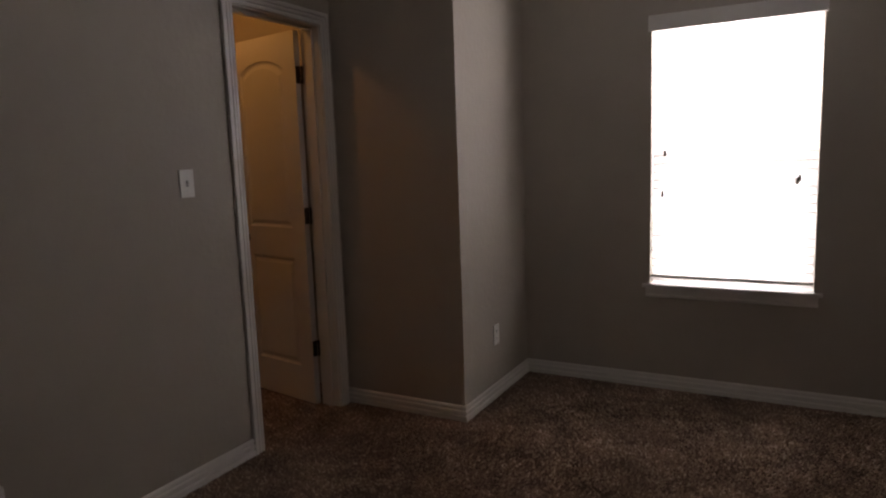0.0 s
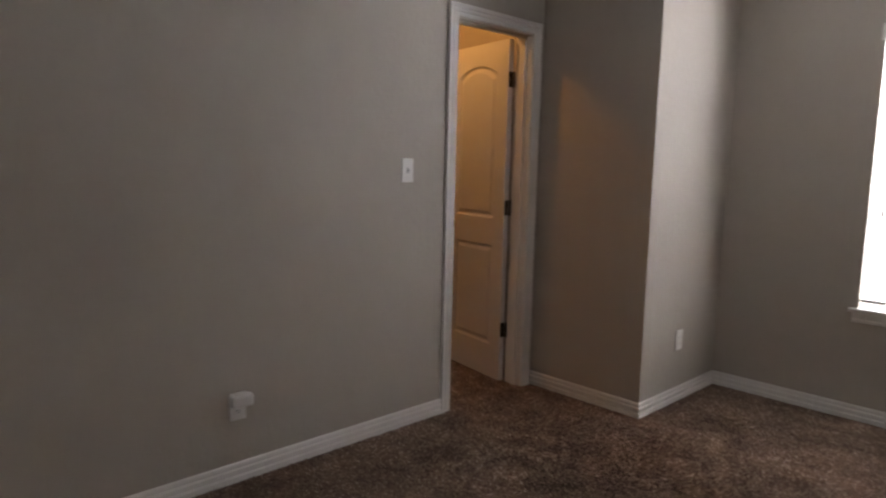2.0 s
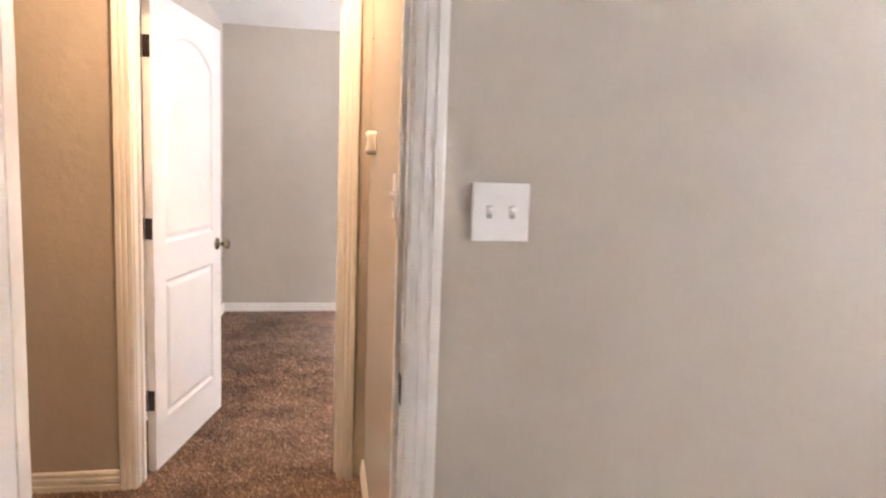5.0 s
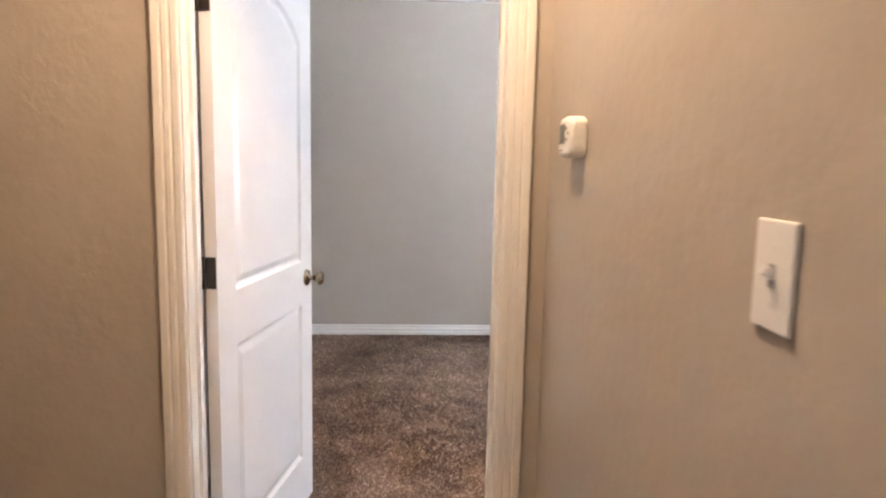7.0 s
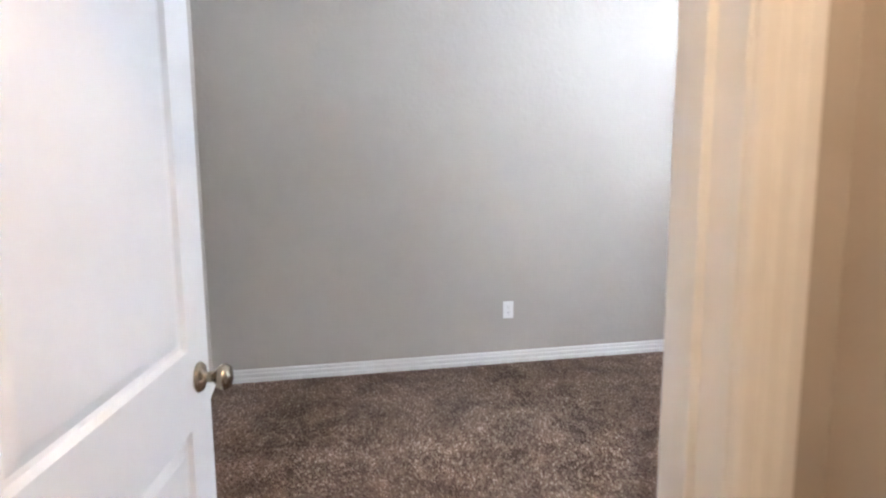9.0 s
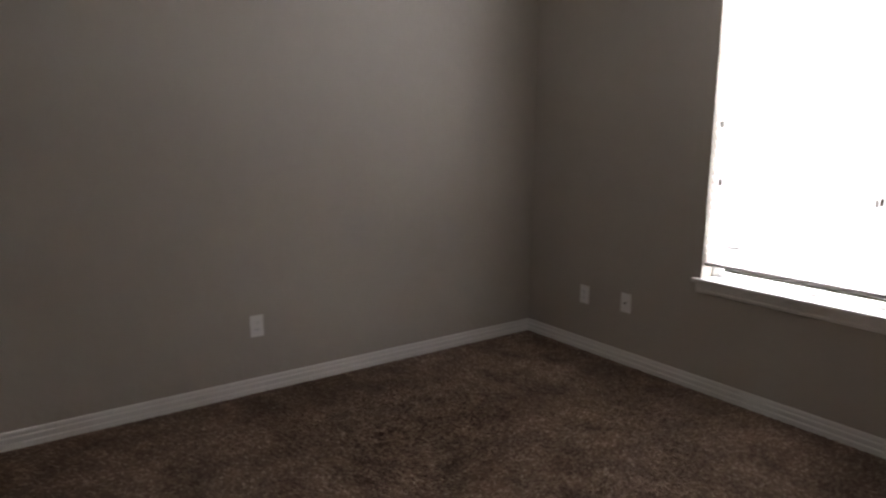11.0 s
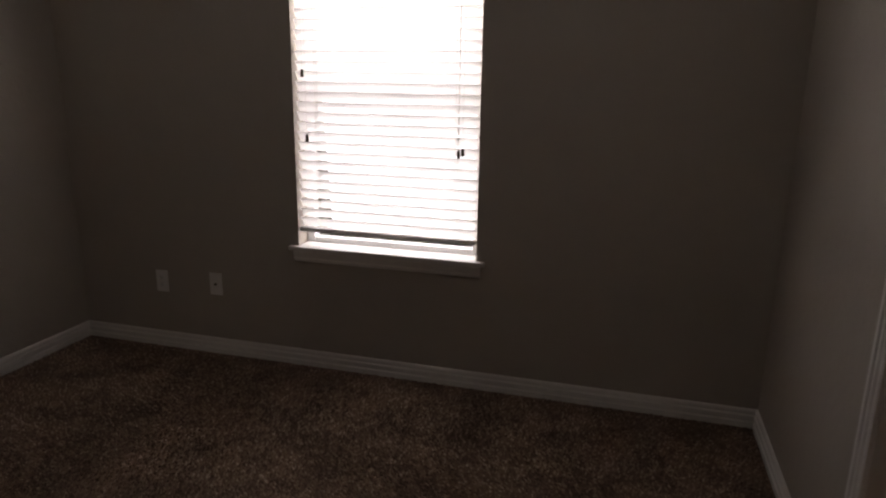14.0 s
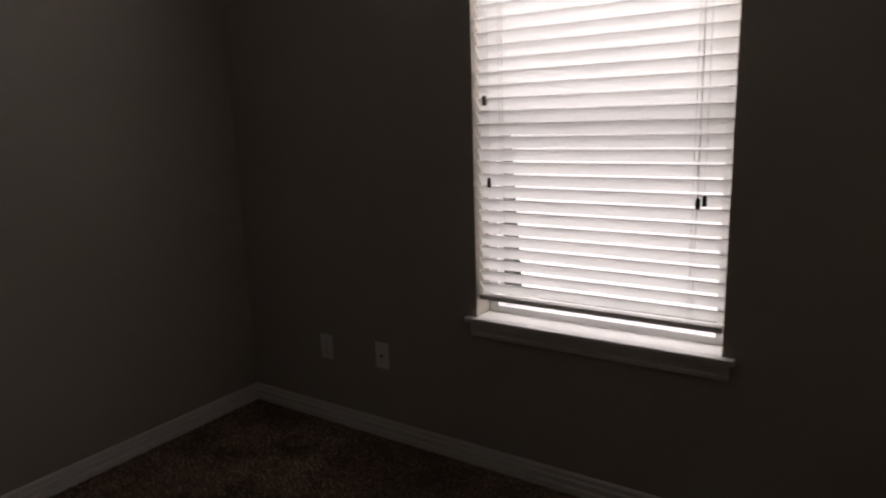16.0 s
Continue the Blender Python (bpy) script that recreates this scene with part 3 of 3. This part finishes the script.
nail = thing("wall_nail", pose(-1.44, Y_T, 1.86, 90, 0, 0), "tiny dark nail stuck into the hall wall", "nail")
part("head", turned(bmesh.new(), [(0.0022, 0.0), (0.0026, 0.003), (0.0012, 0.0042)], 8), BRONZE, nail)


# ---- carpet pile ----
def pile(name, x0, x1, y0, y1, step, seed):
    """Twisted yarn tufts on a jittered grid: leaning four-sided spikes, each an island of its own."""
    rng = np.random.default_rng(seed)
    gx, gy = np.meshgrid(np.arange(x0 + step / 2, x1, step), np.arange(y0 + step / 2, y1, step))
    n = gx.size
    cx = gx.ravel() + rng.uniform(-0.45, 0.45, n) * step
    cy = gy.ravel() + rng.uniform(-0.45, 0.45, n) * step
    # the nap lies in broad sweeps
    sweep_a = 2.2 * np.sin(1.7 * cx + 0.8 * cy + seed) + 1.6 * np.sin(2.9 * cy - 1.1 * cx)
    way = sweep_a + rng.normal(0, 1.1, n)
    lean = rng.uniform(0.004, 0.011, n)
    tall = rng.uniform(0.006, 0.010, n)
    wide = rng.uniform(0.0040, 0.0060, n)
    turn = rng.uniform(0, math.pi, n)
    co = np.zeros((n, 5, 3), np.float32)
    for k in range(4):
        a = turn + k * math.pi / 2
        r = wide * (1.0 if k % 2 else 0.7)
        co[:, k, 0], co[:, k, 1], co[:, k, 2] = cx + r * np.cos(a), cy + r * np.sin(a), 0.0005
    co[:, 4, 0], co[:, 4, 1], co[:, 4, 2] = cx + lean * np.cos(way), cy + lean * np.sin(way), tall
    base = (np.arange(n) * 5)[:, None, None]
    tri = (base + np.array([[0, 1, 4], [1, 2, 4], [2, 3, 4], [3, 0, 4]])[None]).reshape(-1, 3)
    me = bpy.data.meshes.new(name)
    me.from_pydata(co.reshape(-1, 3), [], tri)
    me.materials.append(PILE)
    return tagged(new(name, me), "brown flecked twisted carpet pile", "carpet", "", "stuff")


pile("carpet_pile", 0.0, 3.5, -0.5, Y_W1, 0.0098, 3)
pile("carpet_pile", X_D, 0.0, -1.6, Y_T, 0.0092, 4)
pile("carpet_pile", X_R, X_D, D2[0], D2[1], 0.0092, 7)
pile("carpet_pile", X_F, X_R, -1.20, Y_W2, 0.0096, 5)
pile("carpet_pile", -1.5, 0.0, 2.0, 2.95, 0.0120, 6)
